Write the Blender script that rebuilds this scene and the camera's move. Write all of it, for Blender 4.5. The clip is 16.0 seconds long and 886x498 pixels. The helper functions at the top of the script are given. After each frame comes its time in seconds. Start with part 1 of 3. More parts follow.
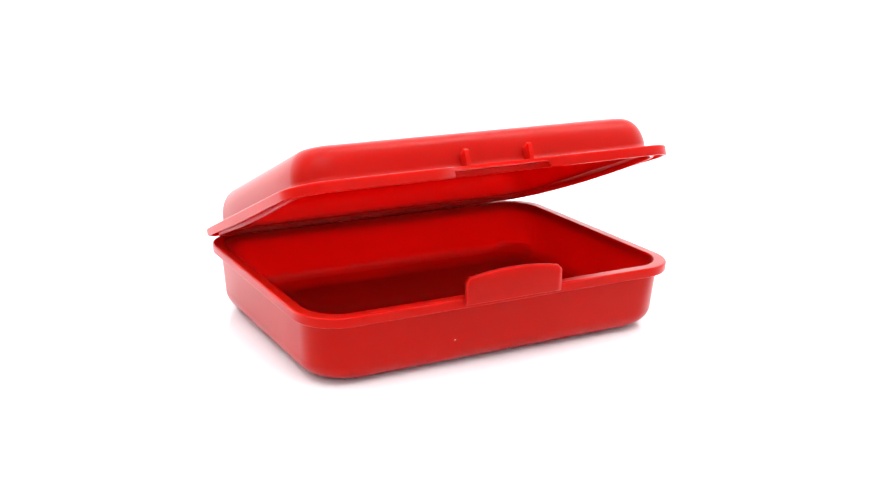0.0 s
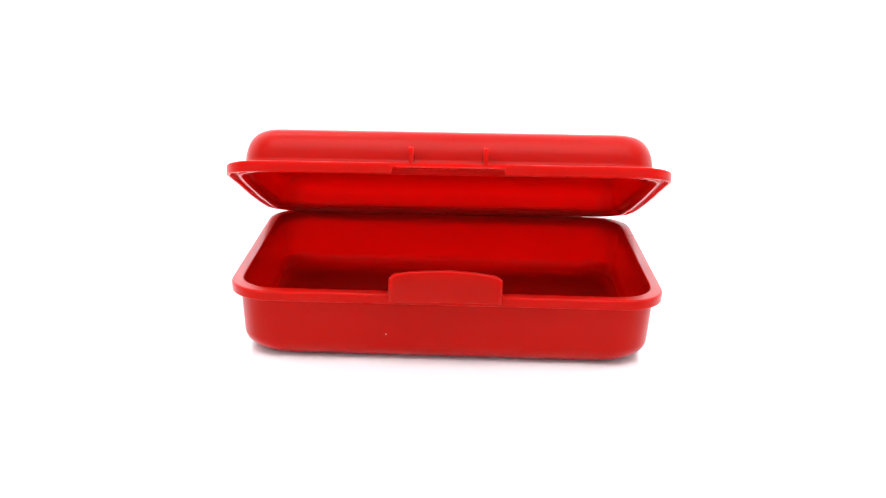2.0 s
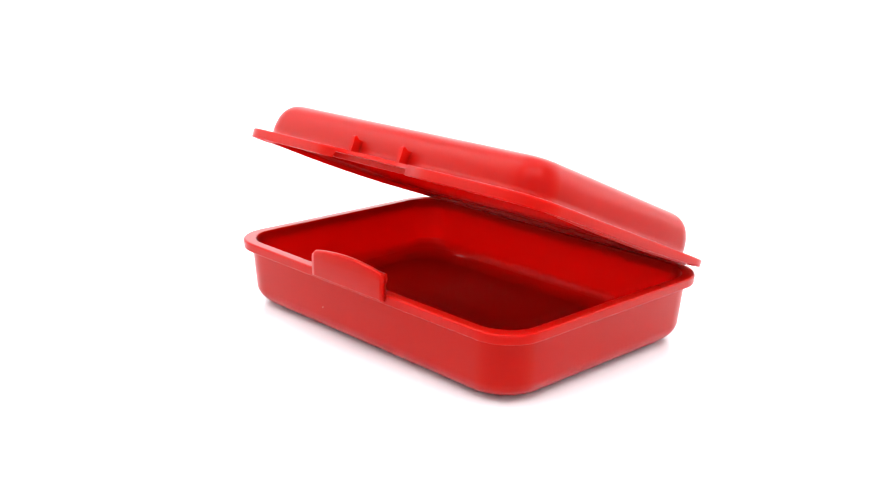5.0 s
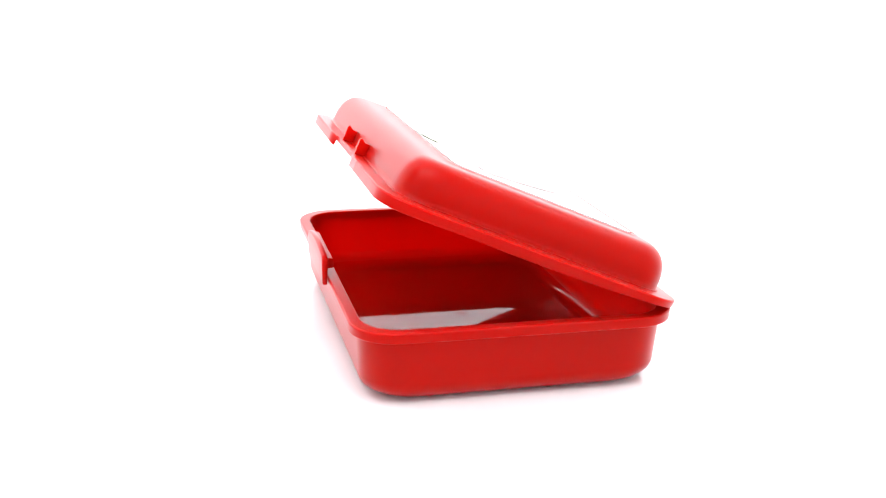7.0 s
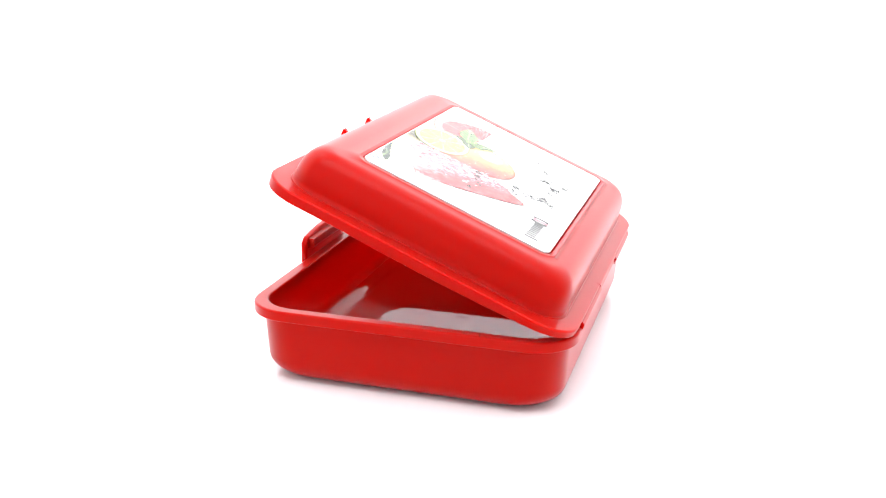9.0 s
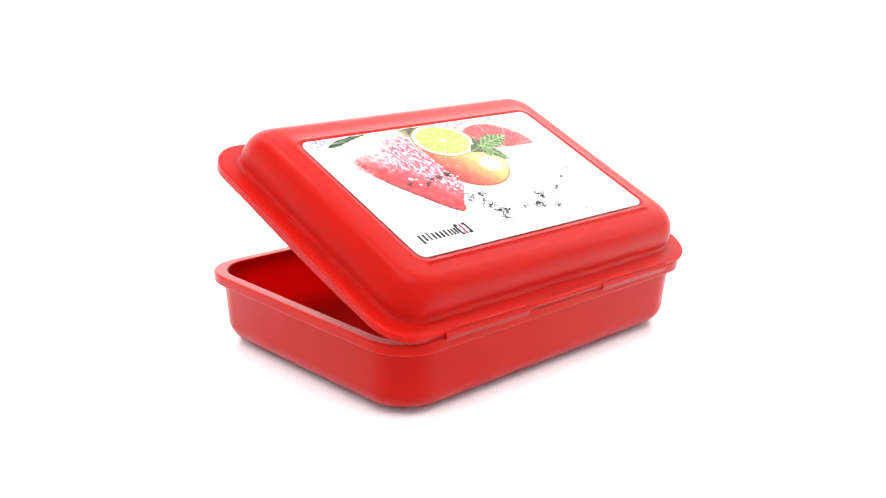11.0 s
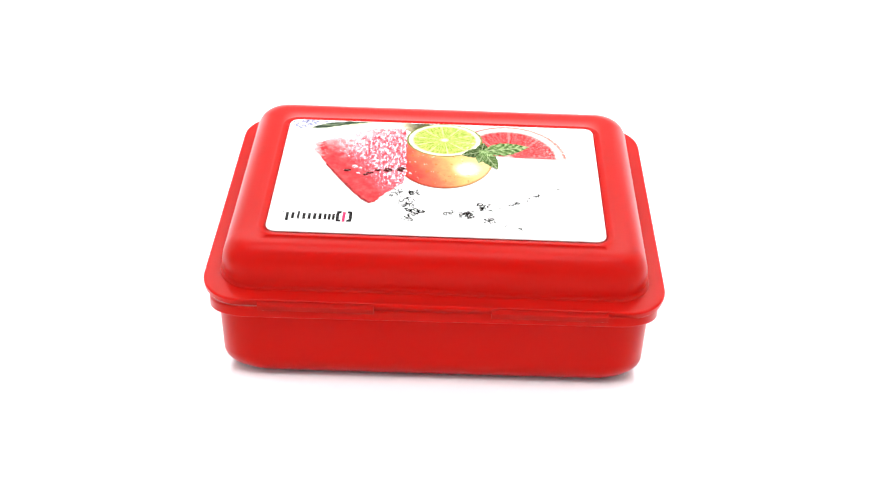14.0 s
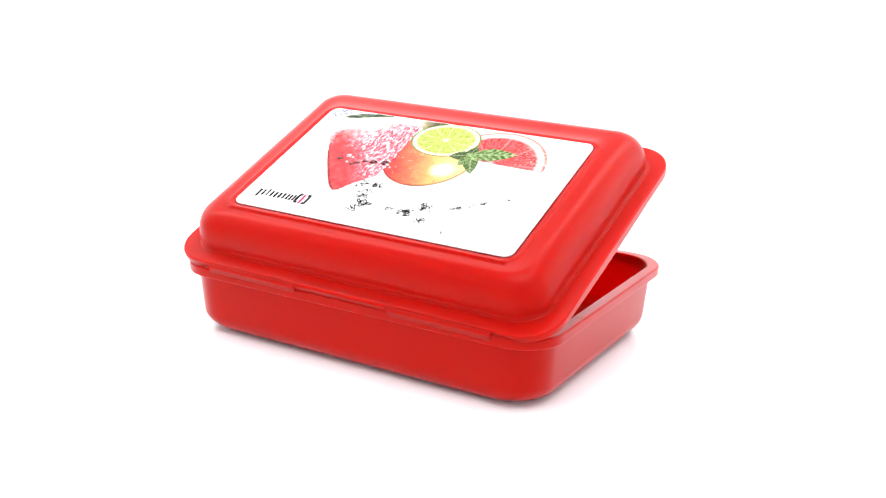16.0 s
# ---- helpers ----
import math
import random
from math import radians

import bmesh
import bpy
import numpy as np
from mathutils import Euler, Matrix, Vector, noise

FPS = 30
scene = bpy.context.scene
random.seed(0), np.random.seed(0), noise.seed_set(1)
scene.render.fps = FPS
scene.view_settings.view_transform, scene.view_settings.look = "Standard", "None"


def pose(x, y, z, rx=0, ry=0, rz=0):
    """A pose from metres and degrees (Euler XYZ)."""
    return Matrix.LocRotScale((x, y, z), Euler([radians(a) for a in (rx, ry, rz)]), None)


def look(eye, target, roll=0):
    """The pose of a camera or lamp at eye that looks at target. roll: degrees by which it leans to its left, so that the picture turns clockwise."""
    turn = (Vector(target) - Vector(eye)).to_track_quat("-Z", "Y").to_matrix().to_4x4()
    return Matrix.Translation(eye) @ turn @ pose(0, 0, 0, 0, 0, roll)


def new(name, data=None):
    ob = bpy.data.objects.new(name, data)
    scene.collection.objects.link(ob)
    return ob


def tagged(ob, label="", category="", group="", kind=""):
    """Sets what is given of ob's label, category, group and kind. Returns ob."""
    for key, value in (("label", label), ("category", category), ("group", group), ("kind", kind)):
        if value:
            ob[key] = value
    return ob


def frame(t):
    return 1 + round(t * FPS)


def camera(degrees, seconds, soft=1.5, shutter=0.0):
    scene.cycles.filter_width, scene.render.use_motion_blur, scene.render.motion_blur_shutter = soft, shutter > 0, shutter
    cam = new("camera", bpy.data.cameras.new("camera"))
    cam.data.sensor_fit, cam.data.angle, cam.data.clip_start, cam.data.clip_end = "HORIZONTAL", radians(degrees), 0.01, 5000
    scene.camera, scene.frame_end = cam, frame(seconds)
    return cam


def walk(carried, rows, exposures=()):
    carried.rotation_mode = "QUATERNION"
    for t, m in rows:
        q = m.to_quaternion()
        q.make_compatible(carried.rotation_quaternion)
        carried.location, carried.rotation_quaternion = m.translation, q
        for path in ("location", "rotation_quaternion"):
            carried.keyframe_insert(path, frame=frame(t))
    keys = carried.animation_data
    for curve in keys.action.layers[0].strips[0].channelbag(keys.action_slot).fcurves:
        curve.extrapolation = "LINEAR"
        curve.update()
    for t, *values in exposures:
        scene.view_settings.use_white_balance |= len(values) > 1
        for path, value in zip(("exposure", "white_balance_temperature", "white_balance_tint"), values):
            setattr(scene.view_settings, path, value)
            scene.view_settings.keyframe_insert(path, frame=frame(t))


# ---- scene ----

MM = 0.001

# ---- camera: stands still and looks down at the turning box ----
cam = camera(43.06, 16.0, soft=1.2)
EYE, PITCH, ROLL = (0.0, -0.4959, 0.1852), 16.859, 1.388
AIM = (0.0004, -0.4959 + math.cos(radians(PITCH)), 0.1852 - math.sin(radians(PITCH)))
walk(cam, [(0.0, look(EYE, AIM, ROLL)), (16.0, look(EYE, AIM, ROLL))], [(0.0, 0.0), (16.0, 0.0)])

# ---- light: a white sweep under studio soft boxes ----
world = bpy.data.worlds.new("studio_air")
scene.world = world
world.use_nodes = True
world.node_tree.nodes["Background"].inputs["Color"].default_value = (1.0, 0.985, 0.98, 1)
world.node_tree.nodes["Background"].inputs["Strength"].default_value = 0.25


def soft_box(name, eye, target, width, height, watts, tint=(1, 1, 1)):
    data = bpy.data.lights.new(name, "AREA")
    data.shape, data.size, data.size_y = "RECTANGLE", width, height
    data.energy, data.color = watts, tint
    lamp = new(name, data)
    lamp.matrix_world = look(eye, target)
    return lamp


soft_box("key_soft_box", (0.0, -0.45, 1.35), (0.0, 0.05, 0.0), 1.3, 0.8, 20.5)
soft_box("front_soft_box", (-0.95, -1.35, 0.9), (0.0, 0.0, 0.05), 1.5, 1.4, 8.7)
soft_box("front_soft_box", (0.95, -1.35, 0.9), (0.0, 0.0, 0.05), 1.5, 1.4, 8.7)
soft_box("side_soft_box", (-1.4, 0.35, 0.75), (0.0, 0.15, 0.05), 1.2, 1.2, 7)
soft_box("side_soft_box", (1.4, 0.35, 0.75), (0.0, 0.15, 0.05), 1.2, 1.2, 7)
soft_box("backdrop_soft_box", (-0.75, 0.55, 1.35), (-0.6, 1.75, 0.35), 1.3, 0.4, 29)
soft_box("backdrop_soft_box", (0.75, 0.55, 1.35), (0.6, 1.75, 0.35), 1.3, 0.4, 29)


# ---- materials ----
def material(name):
    mat = bpy.data.materials.new(name)
    mat.use_nodes = True
    return mat, mat.node_tree, mat.node_tree.nodes["Principled BSDF"]


def node(tree, kind, **sets):
    n = tree.nodes.new(kind)
    for key, value in sets.items():
        if key in n.inputs:
            n.inputs[key].default_value = value
    return n


def maths(tree, op, a, b=None, c=None):
    n = tree.nodes.new("ShaderNodeMath")
    n.operation = op
    for i, v in enumerate((a, b, c)):
        if v is None:
            continue
        if isinstance(v, (int, float)):
            n.inputs[i].default_value = v
        else:
            tree.links.new(v, n.inputs[i])
    return n.outputs[0]


def ramp(tree, fac, stops, mode="LINEAR"):
    n = tree.nodes.new("ShaderNodeValToRGB")
    n.color_ramp.interpolation = mode
    e = n.color_ramp.elements
    while len(e) < len(stops):
        e.new(0.5)
    for el, (p, col) in zip(e, stops):
        el.position, el.color = p, (*col, 1) if len(col) == 3 else col
    tree.links.new(fac, n.inputs[0])
    return n.outputs[0]


def mixed(tree, fac, a, b):
    n = tree.nodes.new("ShaderNodeMix")
    n.data_type = "RGBA"
    for i, v in ((0, fac), (6, a), (7, b)):
        if isinstance(v, (int, float)):
            n.inputs[i].default_value = v
        elif isinstance(v, tuple):
            n.inputs[i].default_value = (*v, 1)
        else:
            tree.links.new(v, n.inputs[i])
    return n.outputs[2]


def noise_tex(tree, scale, detail=3.0, rough=0.5, vec=None):
    n = node(tree, "ShaderNodeTexNoise", Scale=scale, Detail=detail, Roughness=rough)
    if vec is None:
        vec = tree.nodes.new("ShaderNodeTexCoord").outputs["Object"]
    tree.links.new(vec, n.inputs["Vector"])
    return n.outputs["Fac"]


def edge_gloss(tree, bsdf, low, rise):
    """Gloss that grows towards grazing view."""
    edge = node(tree, "ShaderNodeLayerWeight", Blend=0.5).outputs["Facing"]
    tree.links.new(maths(tree, "MULTIPLY_ADD", maths(tree, "MULTIPLY", edge, edge), rise, low), bsdf.inputs["Specular IOR Level"])


def plastic(name, colour, rough, grain=0.03, relief=0.02, gloss=0.10, glow=0.9, rise=0.4):
    """Injection-moulded plastic: fine grain, faint cloudy shifts in colour and gloss."""
    mat, tree, bsdf = material(name)
    cloud, fine = noise_tex(tree, 25, 4), noise_tex(tree, 1500, 2)
    dark = tuple(c * 0.93 for c in colour)
    tree.links.new(mixed(tree, cloud, dark, colour), bsdf.inputs["Base Color"])
    tree.links.new(maths(tree, "MULTIPLY_ADD", cloud, grain * 2, rough - grain), bsdf.inputs["Roughness"])
    bump = node(tree, "ShaderNodeBump", Strength=relief, Distance=0.0003)
    tree.links.new(fine, bump.inputs["Height"])
    tree.links.new(bump.outputs[0], bsdf.inputs["Normal"])
    bsdf.inputs["IOR"].default_value = 1.5
    edge_gloss(tree, bsdf, gloss, rise)
    # thin walls let some red light through
    bsdf.inputs["Subsurface Weight"].default_value = glow
    bsdf.inputs["Subsurface Radius"].default_value = (1.0, 0.12, 0.10)
    bsdf.inputs["Subsurface Scale"].default_value = 0.0083
    return mat


RED = (0.44, 0.0055, 0.003)
red_satin = plastic("red_satin_plastic", RED, 0.29, 0.015, 0.03, 0.08)
red_polished = plastic("red_polished_plastic", RED, 0.04, 0.01, 0.0, 0.1, rise=0.26)
crack_dark = plastic("dark_crack", (0.10, 0.004, 0.004), 0.6, glow=0.0)
white_speck = plastic("pale_scuff", (0.8, 0.55, 0.5), 0.5, glow=0.0)


def sweep_material():
    mat, tree, bsdf = material("white_sweep_paper")
    n = noise_tex(tree, 9, 4)
    tree.links.new(mixed(tree, n, (0.875, 0.885, 0.91), (0.905, 0.915, 0.94)), bsdf.inputs["Base Color"])
    tree.links.new(maths(tree, "MULTIPLY_ADD", n, 0.08, 0.1), bsdf.inputs["Roughness"])
    bsdf.inputs["IOR"].default_value = 1.5
    bsdf.inputs["Specular IOR Level"].default_value = 0.5
    return mat


def wall_material(name, colour):
    mat, tree, bsdf = material(name)
    n = noise_tex(tree, 6, 4)
    tree.links.new(mixed(tree, n, tuple(c * 0.92 for c in colour), colour), bsdf.inputs["Base Color"])
    bsdf.inputs["Roughness"].default_value = 0.85
    return mat


sweep_white = sweep_material()
# tones of the added, unseen enclosure, set by the reflections wanted on the box
studio_grey = wall_material("studio_grey", (0.25, 0.25, 0.25))
studio_dark = wall_material("unseen_ceiling_black", (0.04, 0.04, 0.042))
studio_white = wall_material("unseen_wall_white", (0.8, 0.8, 0.8))


# ---- mesh helpers ----
def part(name, bm, mats, parent=None, label="", at=None, smooth=True):
    """Links a bmesh as one mesh object under a thing or a part."""
    me = bpy.data.meshes.new(name)
    if smooth:
        for f in bm.faces:
            f.smooth = True
    bm.to_mesh(me)
    bm.free()
    for m in mats if isinstance(mats, (list, tuple)) else [mats]:
        me.materials.append(m)
    ob = new(name, me)
    if parent:
        ob.parent = parent
    if at is not None:
        ob.matrix_basis = at
    return tagged(ob, label)


def ring(hx, hy, r, z, cuts=(), cy=0.0, k=10):
    """A rounded rectangle, counter-clockwise from the front edge, with extra vertices on the long sides at +-cuts."""
    r = max(r, 0.05)
    pts = []
    fit = min(1.0, (hx - r - 0.5) / max(cuts))
    xs = sorted({s * c * fit for c in cuts for s in (-1, 1)} | {0.0})
    ys = [-0.6, -0.3, 0.0, 0.3, 0.6]
    pts += [(x, -hy) for x in xs]
    pts += [(hx - r + r * math.sin(a), -hy + r - r * math.cos(a)) for a in (math.pi / 2 * i / k for i in range(k + 1))]
    pts += [(hx, y * (hy - r)) for y in ys]
    pts += [(hx - r + r * math.cos(a), hy - r + r * math.sin(a)) for a in (math.pi / 2 * i / k for i in range(k + 1))]
    pts += [(x, hy) for x in reversed(xs)]
    pts += [(-hx + r - r * math.sin(a), hy - r + r * math.cos(a)) for a in (math.pi / 2 * i / k for i in range(k + 1))]
    pts += [(-hx, -y * (hy - r)) for y in ys]
    pts += [(-hx + r - r * math.cos(a), -hy + r - r * math.sin(a)) for a in (math.pi / 2 * i / k for i in range(k + 1))]
    return [Vector((x, y + cy, z)) * MM for x, y in pts]


def loft(bm, rings, closed=False, slots=None):
    rows = [[bm.verts.new(p) for p in r] for r in rings]
    n = len(rows[0])
    pairs = list(zip(rows, rows[1:])) + ([(rows[-1], rows[0])] if closed else [])
    for i, (a, b) in enumerate(pairs):
        for j in range(n):
            f = bm.faces.new((a[j], a[(j + 1) % n], b[(j + 1) % n], b[j]))
            if slots:
                f.material_index = slots[i]
    return rows


def cap(bm, row, flip=False, slot=0):
    f = bm.faces.new(list(reversed(row)) if flip else row)
    f.material_index = slot
    return f


def filleted(points, k=5):
    """A polyline (d, z, radius) with its corners rounded."""
    out = []
    for i, (d, z, r) in enumerate(points):
        if r == 0 or i in (0, len(points) - 1):
            out.append((d, z))
            continue
        p = Vector((d, z))
        a, b = Vector(points[i - 1][:2]) - p, Vector(points[i + 1][:2]) - p
        half = a.angle(b) / 2
        t = min(r / math.tan(half), a.length * (0.9 if points[i - 1][2] < 2 else 0.49), b.length * (0.9 if points[i + 1][2] < 2 else 0.49))
        rr = t * math.tan(half)
        c = p + (a.normalized() + b.normalized()).normalized() * (rr / math.sin(half))
        s, e = p + a.normalized() * t - c, p + b.normalized() * t - c
        turn = s.angle_signed(e)
        kk = k if r < 4 else 12
        for j in range(kk + 1):
            q = turn * j / kk
            ca, sa = math.cos(-q), math.sin(-q)
            v = c + Vector((s.x * ca - s.y * sa, s.x * sa + s.y * ca))
            out.append((v.x, v.y))
    return out


def held(points, gap=0.14):
    """Adds a point close to either end of every long run, so that rounded edges stay crisp beside flat faces."""
    out = [points[0]]
    for (d0, z0), (d1, z1) in zip(points, points[1:]):
        run = math.hypot(d1 - d0, z1 - z0)
        if run > 2.5:
            out += [(d0 + (d1 - d0) * q, z0 + (z1 - z0) * q) for q in (gap / run, 1 - gap / run)]
        out.append((d1, z1))
    return out


def extruded(bm, outline, origin, u, v, w, depth):
    """A prism: the outline (mm) in the plane of u and v, pushed by depth along w, centred on it."""
    o, u, v, w = Vector(origin), Vector(u), Vector(v), Vector(w)
    a = [bm.verts.new((o + u * p + v * q - w * depth / 2) * MM) for p, q in outline]
    b = [bm.verts.new((o + u * p + v * q + w * depth / 2) * MM) for p, q in outline]
    n = len(outline)
    for j in range(n):
        bm.faces.new((a[j], a[(j + 1) % n], b[(j + 1) % n], b[j]))
    bm.faces.new(list(reversed(a)))
    bm.faces.new(b)
    bmesh.ops.recalc_face_normals(bm, faces=bm.faces)


# ---- the studio ----
def studio():
    # floor and back wall in one sheet of paper, curved between
    bm = bmesh.new()
    prof = [(-2.2, 0.0), (-1.0, 0.0), (0.0, 0.0), (1.0, 0.0)]
    prof += [(1.0 + 0.8 * math.sin(a), 0.8 - 0.8 * math.cos(a)) for a in (math.pi / 2 * i / 16 for i in range(1, 17))]
    prof += [(1.8, 2.6)]
    rows = [[bm.verts.new((x, y, z)) for x in (-2.2, -1.1, 0, 1.1, 2.2)] for y, z in prof]
    for a, b in zip(rows, rows[1:]):
        for j in range(4):
            bm.faces.new((a[j], a[j + 1], b[j + 1], b[j]))
    tagged(part("ground", bm, sweep_white), "seamless white paper sweep under the box", "backdrop", kind="structure")
    # unseen walls and ceiling, added: white sides bounce light, grey and black dim reflections
    for name, mat, (x0, x1), (y0, y1), (z0, z1) in (
            ("wall_west", studio_white, (-2.3, -2.2), (-2.2, 1.8), (0, 2.6)),
            ("wall_east", studio_white, (2.2, 2.3), (-2.2, 1.8), (0, 2.6)),
            ("wall_south", studio_grey, (-2.3, 2.3), (-2.3, -2.2), (0, 2.6)),
            ("ceiling", studio_dark, (-2.3, 2.3), (-2.3, 1.8), (2.6, 2.7))):
        bm = bmesh.new()
        bmesh.ops.create_cube(bm, size=1, matrix=Matrix.Translation(((x0 + x1) / 2, (y0 + y1) / 2, (z0 + z1) / 2))
                              @ Matrix.Diagonal((x1 - x0, y1 - y0, z1 - z0, 1)))
        tagged(part(name, bm, mat, smooth=False), "unseen painted studio " + name.split("_")[0], "wall" if "wall" in name else "ceiling", kind="structure")


studio()

# ---- the lunch box ----
CUTS = (8, 15, 22.9, 23.7, 35, 47, 58, 69.6)
lunch_box = tagged(new("lunch_box"), "red plastic lunch box with half-open lid on white paper", "lunch box")


def tray():
    HX, HY, R = 92.3, 66.8, 18.0
    outer = held(filleted([(24, 1.0, 0), (17.2, 0.9, 0.2), (17.0, 0.0, 0.3), (15.0, 0.0, 0.3), (14.8, 0.8, 0.2), (5.3, 0.8, 8.0), (3.6, 27.4, 0.9), (0.2, 27.5, 0.6), (0.0, 31.9, 0.8), (5.0, 31.9, 0.6), (6.7, 1.9, 9.0), (24, 1.9, 0)]))
    rings = [ring(HX - d, HY - d, max(R - 0.5 * d, 4) if z > 10 else 16.0 + 0.2 * (10 - z), z, CUTS) for d, z in outer]
    top = max(range(len(outer)), key=lambda i: outer[i][1])
    bm = bmesh.new()
    rows = loft(bm, rings, slots=[1 if i >= top and outer[i][1] < 5.6 else 0 for i in range(len(rings) - 1)])
    cap(bm, rows[0], True)
    cap(bm, rows[-1], False, 1)
    return part("tray", bm, [red_satin, red_polished], lunch_box, "red satin plastic tray with a rolled rim and polished inside", pose(0.4 * MM, 0.8 * MM, 0))


body = tray()
TRAY_BACK = pose(-0.4 * MM, -0.8 * MM, 0)


def latch():
    """The flap on the front rim: an arched plate with a folded top edge and a catch inside."""
    bm = bmesh.new()
    n = 24
    rows = []
    for i in range(n + 1):
        x = -23.4 + 46.8 * i / n
        q = abs(x) / 23.4
        top = 43.6 - 2.4 * q ** 2 - (1.6 * max(0, q - 0.93) / 0.07 if q > 0.93 else 0)
        prof = filleted([(-66.6, 29.4, 0), (-68.3, 29.6, 0.6), (-68.45, 38.0, 3), (-68.3, top, 0.9), (-65.6, top - 0.6, 0.6), (-66.2, 36.0, 1), (-66.4, 30, 0)], 3)
        rows.append([bm.verts.new(Vector((x, y, z)) * MM) for y, z in prof])
    m = len(rows[0])
    for a, b in zip(rows, rows[1:]):
        for j in range(m):
            bm.faces.new((a[j], a[(j + 1) % m], b[(j + 1) % m], b[j]))
    bm.faces.new(rows[0])
    bm.faces.new(list(reversed(rows[-1])))
    bmesh.ops.recalc_face_normals(bm, faces=bm.faces)
    flap = part("latch_flap", bm, red_satin, body, "red plastic latch flap folded up", TRAY_BACK)
    bm = bmesh.new()
    extruded(bm, filleted([(-67.2, 36.0, 0), (-63.6, 36.2, 0.4), (-63.0, 37.4, 0.6), (-63.6, 40.4, 0.6), (-67.2, 41.0, 0)], 3), (0, 0, 0), (0, 1, 0), (0, 0, 1), (1, 0, 0), 42)
    part("latch_catch", bm, red_satin, body, at=TRAY_BACK, smooth=False)
    return flap


latch()

# a pale scuff on the front wall
bm = bmesh.new()
bmesh.ops.create_uvsphere(bm, u_segments=8, v_segments=6, radius=0.34 * MM)
bmesh.ops.scale(bm, vec=(1.2, 0.4, 0.8), verts=bm.verts)
part("scuff_mark", bm, white_speck, body, "tiny pale scuff", at=pose(-25.0 * MM, -62.2 * MM, 12.5 * MM))

LID_TILT = 22.55
LID_POSE = pose(0.1 * MM, 6.1 * MM, 60.0 * MM, -LID_TILT, -0.5)
LABEL_HX, LABEL_HY, LABEL_Y, LABEL_Z = 69.0, 41.0, 2.6, 16.75


def lid_shell():
    HX, HY, R = 94.0, 66.8, 16.0
    under = [(24, 15.2, 0), (9.4, 15.0, 11.0), (8.2, -1.5, 0.5), (6.2, -1.6, 0.3), (6.0, -4.0, 0.4), (4.8, -4.0, 0.4), (4.6, -1.6, 0.3), (1.5, -1.6, 0.3), (1.4, -4.6, 0.3)]
    over = [(0.2, -4.6, 0.4), (0.0, 0.0, 0.7), (6.3, 0.1, 0.15), (6.5, 0.6, 0.2), (7.1, 0.65, 0)]
    # the dome: one full curve from the wall up to the flat top
    dome = [(7.1 + 0.4 * q + 10.9 * (1 - math.cos(q * math.pi / 2) ** 0.8), 0.65 + 15.9 * math.sin(q * math.pi / 2) ** 0.82) for q in (i / 18 for i in range(1, 19))]
    prof = held(filleted(under + over) + dome + [(20.6, 16.68)])
    rings = []
    for d, z in prof:
        pts = ring(HX - d, HY - d, max(R - (0.35 if z < 2 or d > 21 else 0.35 + 0.012 * (z - 2)) * d, 4), z, CUTS)
        for p in pts:
            # the skirt is deeper in front
            if d < 4.0 and p.z < -0.0025:
                p.z += 1.3 * MM * min(1, max(0, (p.y / MM + 62) / 30))
            # the long skirts at the ends sag a little
            if d < 7.0 and p.z < -0.001 and abs(p.x) > 0.084:
                p.z -= 1.3 * MM * max(0, 1 - (p.y / 0.055) ** 2)
            # the skirt is cut away at the front for the latch
            if p.y < -0.060 and abs(p.x) < 0.0233 and d < 4.0:
                p.z = max(p.z, -1.7 * MM)
                p.y = max(p.y, -65.2 * MM)
            if p.y > 0.060 and abs(p.x) < 0.080 and d < 4.0:
                p.z = max(p.z, (-3.6 if abs(p.x) > 0.0233 else -3.0) * MM)
        rings.append(pts)
    for hx, hy, r, z in ((72.4, 43.7, 7.0, 16.86), (72.2, 43.55, 6.85, 16.93), (71.8, 43.3, 6.5, 16.98), (71.3, 42.9, 6.1, 16.95), (71.0, 42.8, 6.0, 16.9), (70.1, 42.1, 5.0, 16.9), (69.75, 41.75, 4.7, 16.75), (69.7, 41.7, 4.6, 16.0)):
        rings.append(ring(hx, hy, r, z, CUTS, LABEL_Y))
    bm = bmesh.new()
    rows = loft(bm, rings)
    cap(bm, rows[0], True)
    cap(bm, rows[-1])
    return part("lid", bm, red_satin, lunch_box, "red plastic domed lid held half open", LID_POSE)


lid = lid_shell()


def lid_details():
    for x in (-15.5, 15.5):
        bm = bmesh.new()
        extruded(bm, [(-57.0, 0.0), (-64.4, 0.0), (-64.5, 6.5), (-63.9, 7.3), (-63.0, 6.8), (-61.8, 5.9), (-57.0, 5.8)], (x, 0, 0), (0, 1, 0), (0, 0, 1), (1, 0, 0), 1.8)
        part("catch_rib", bm, red_satin, lid, smooth=False)
    for s in (-1, 1):
        bm = bmesh.new()
        extruded(bm, filleted([(65.6, -0.6, 0), (67.2, -0.7, 0.3), (68.3, -1.5, 0.35), (68.3, -4.2, 0.35), (67.0, -4.4, 0.3), (66.4, -2.0, 0.4), (65.6, -1.8, 0), (65.6, -0.7, 0)], 3),
                 (s * 46.6, 0, 0), (0, 1, 0), (0, 0, 1), (1, 0, 0), 46.4)
        part("hinge_lip", bm, red_satin, lid, smooth=False)
    bm = bmesh.new()
    extruded(bm, filleted([(64.8, 0.1, 0), (66.7, 0.1, 0.6), (67.4, -0.8, 0.4), (67.3, -3.3, 0.3), (66.0, -3.5, 0.3), (64.8, -1.4, 0)], 3), (0, 0, 0), (0, 1, 0), (0, 0, 1), (1, 0, 0), 46.8)
    part("hinge_web", bm, red_satin, lid, smooth=False)


lid_details()


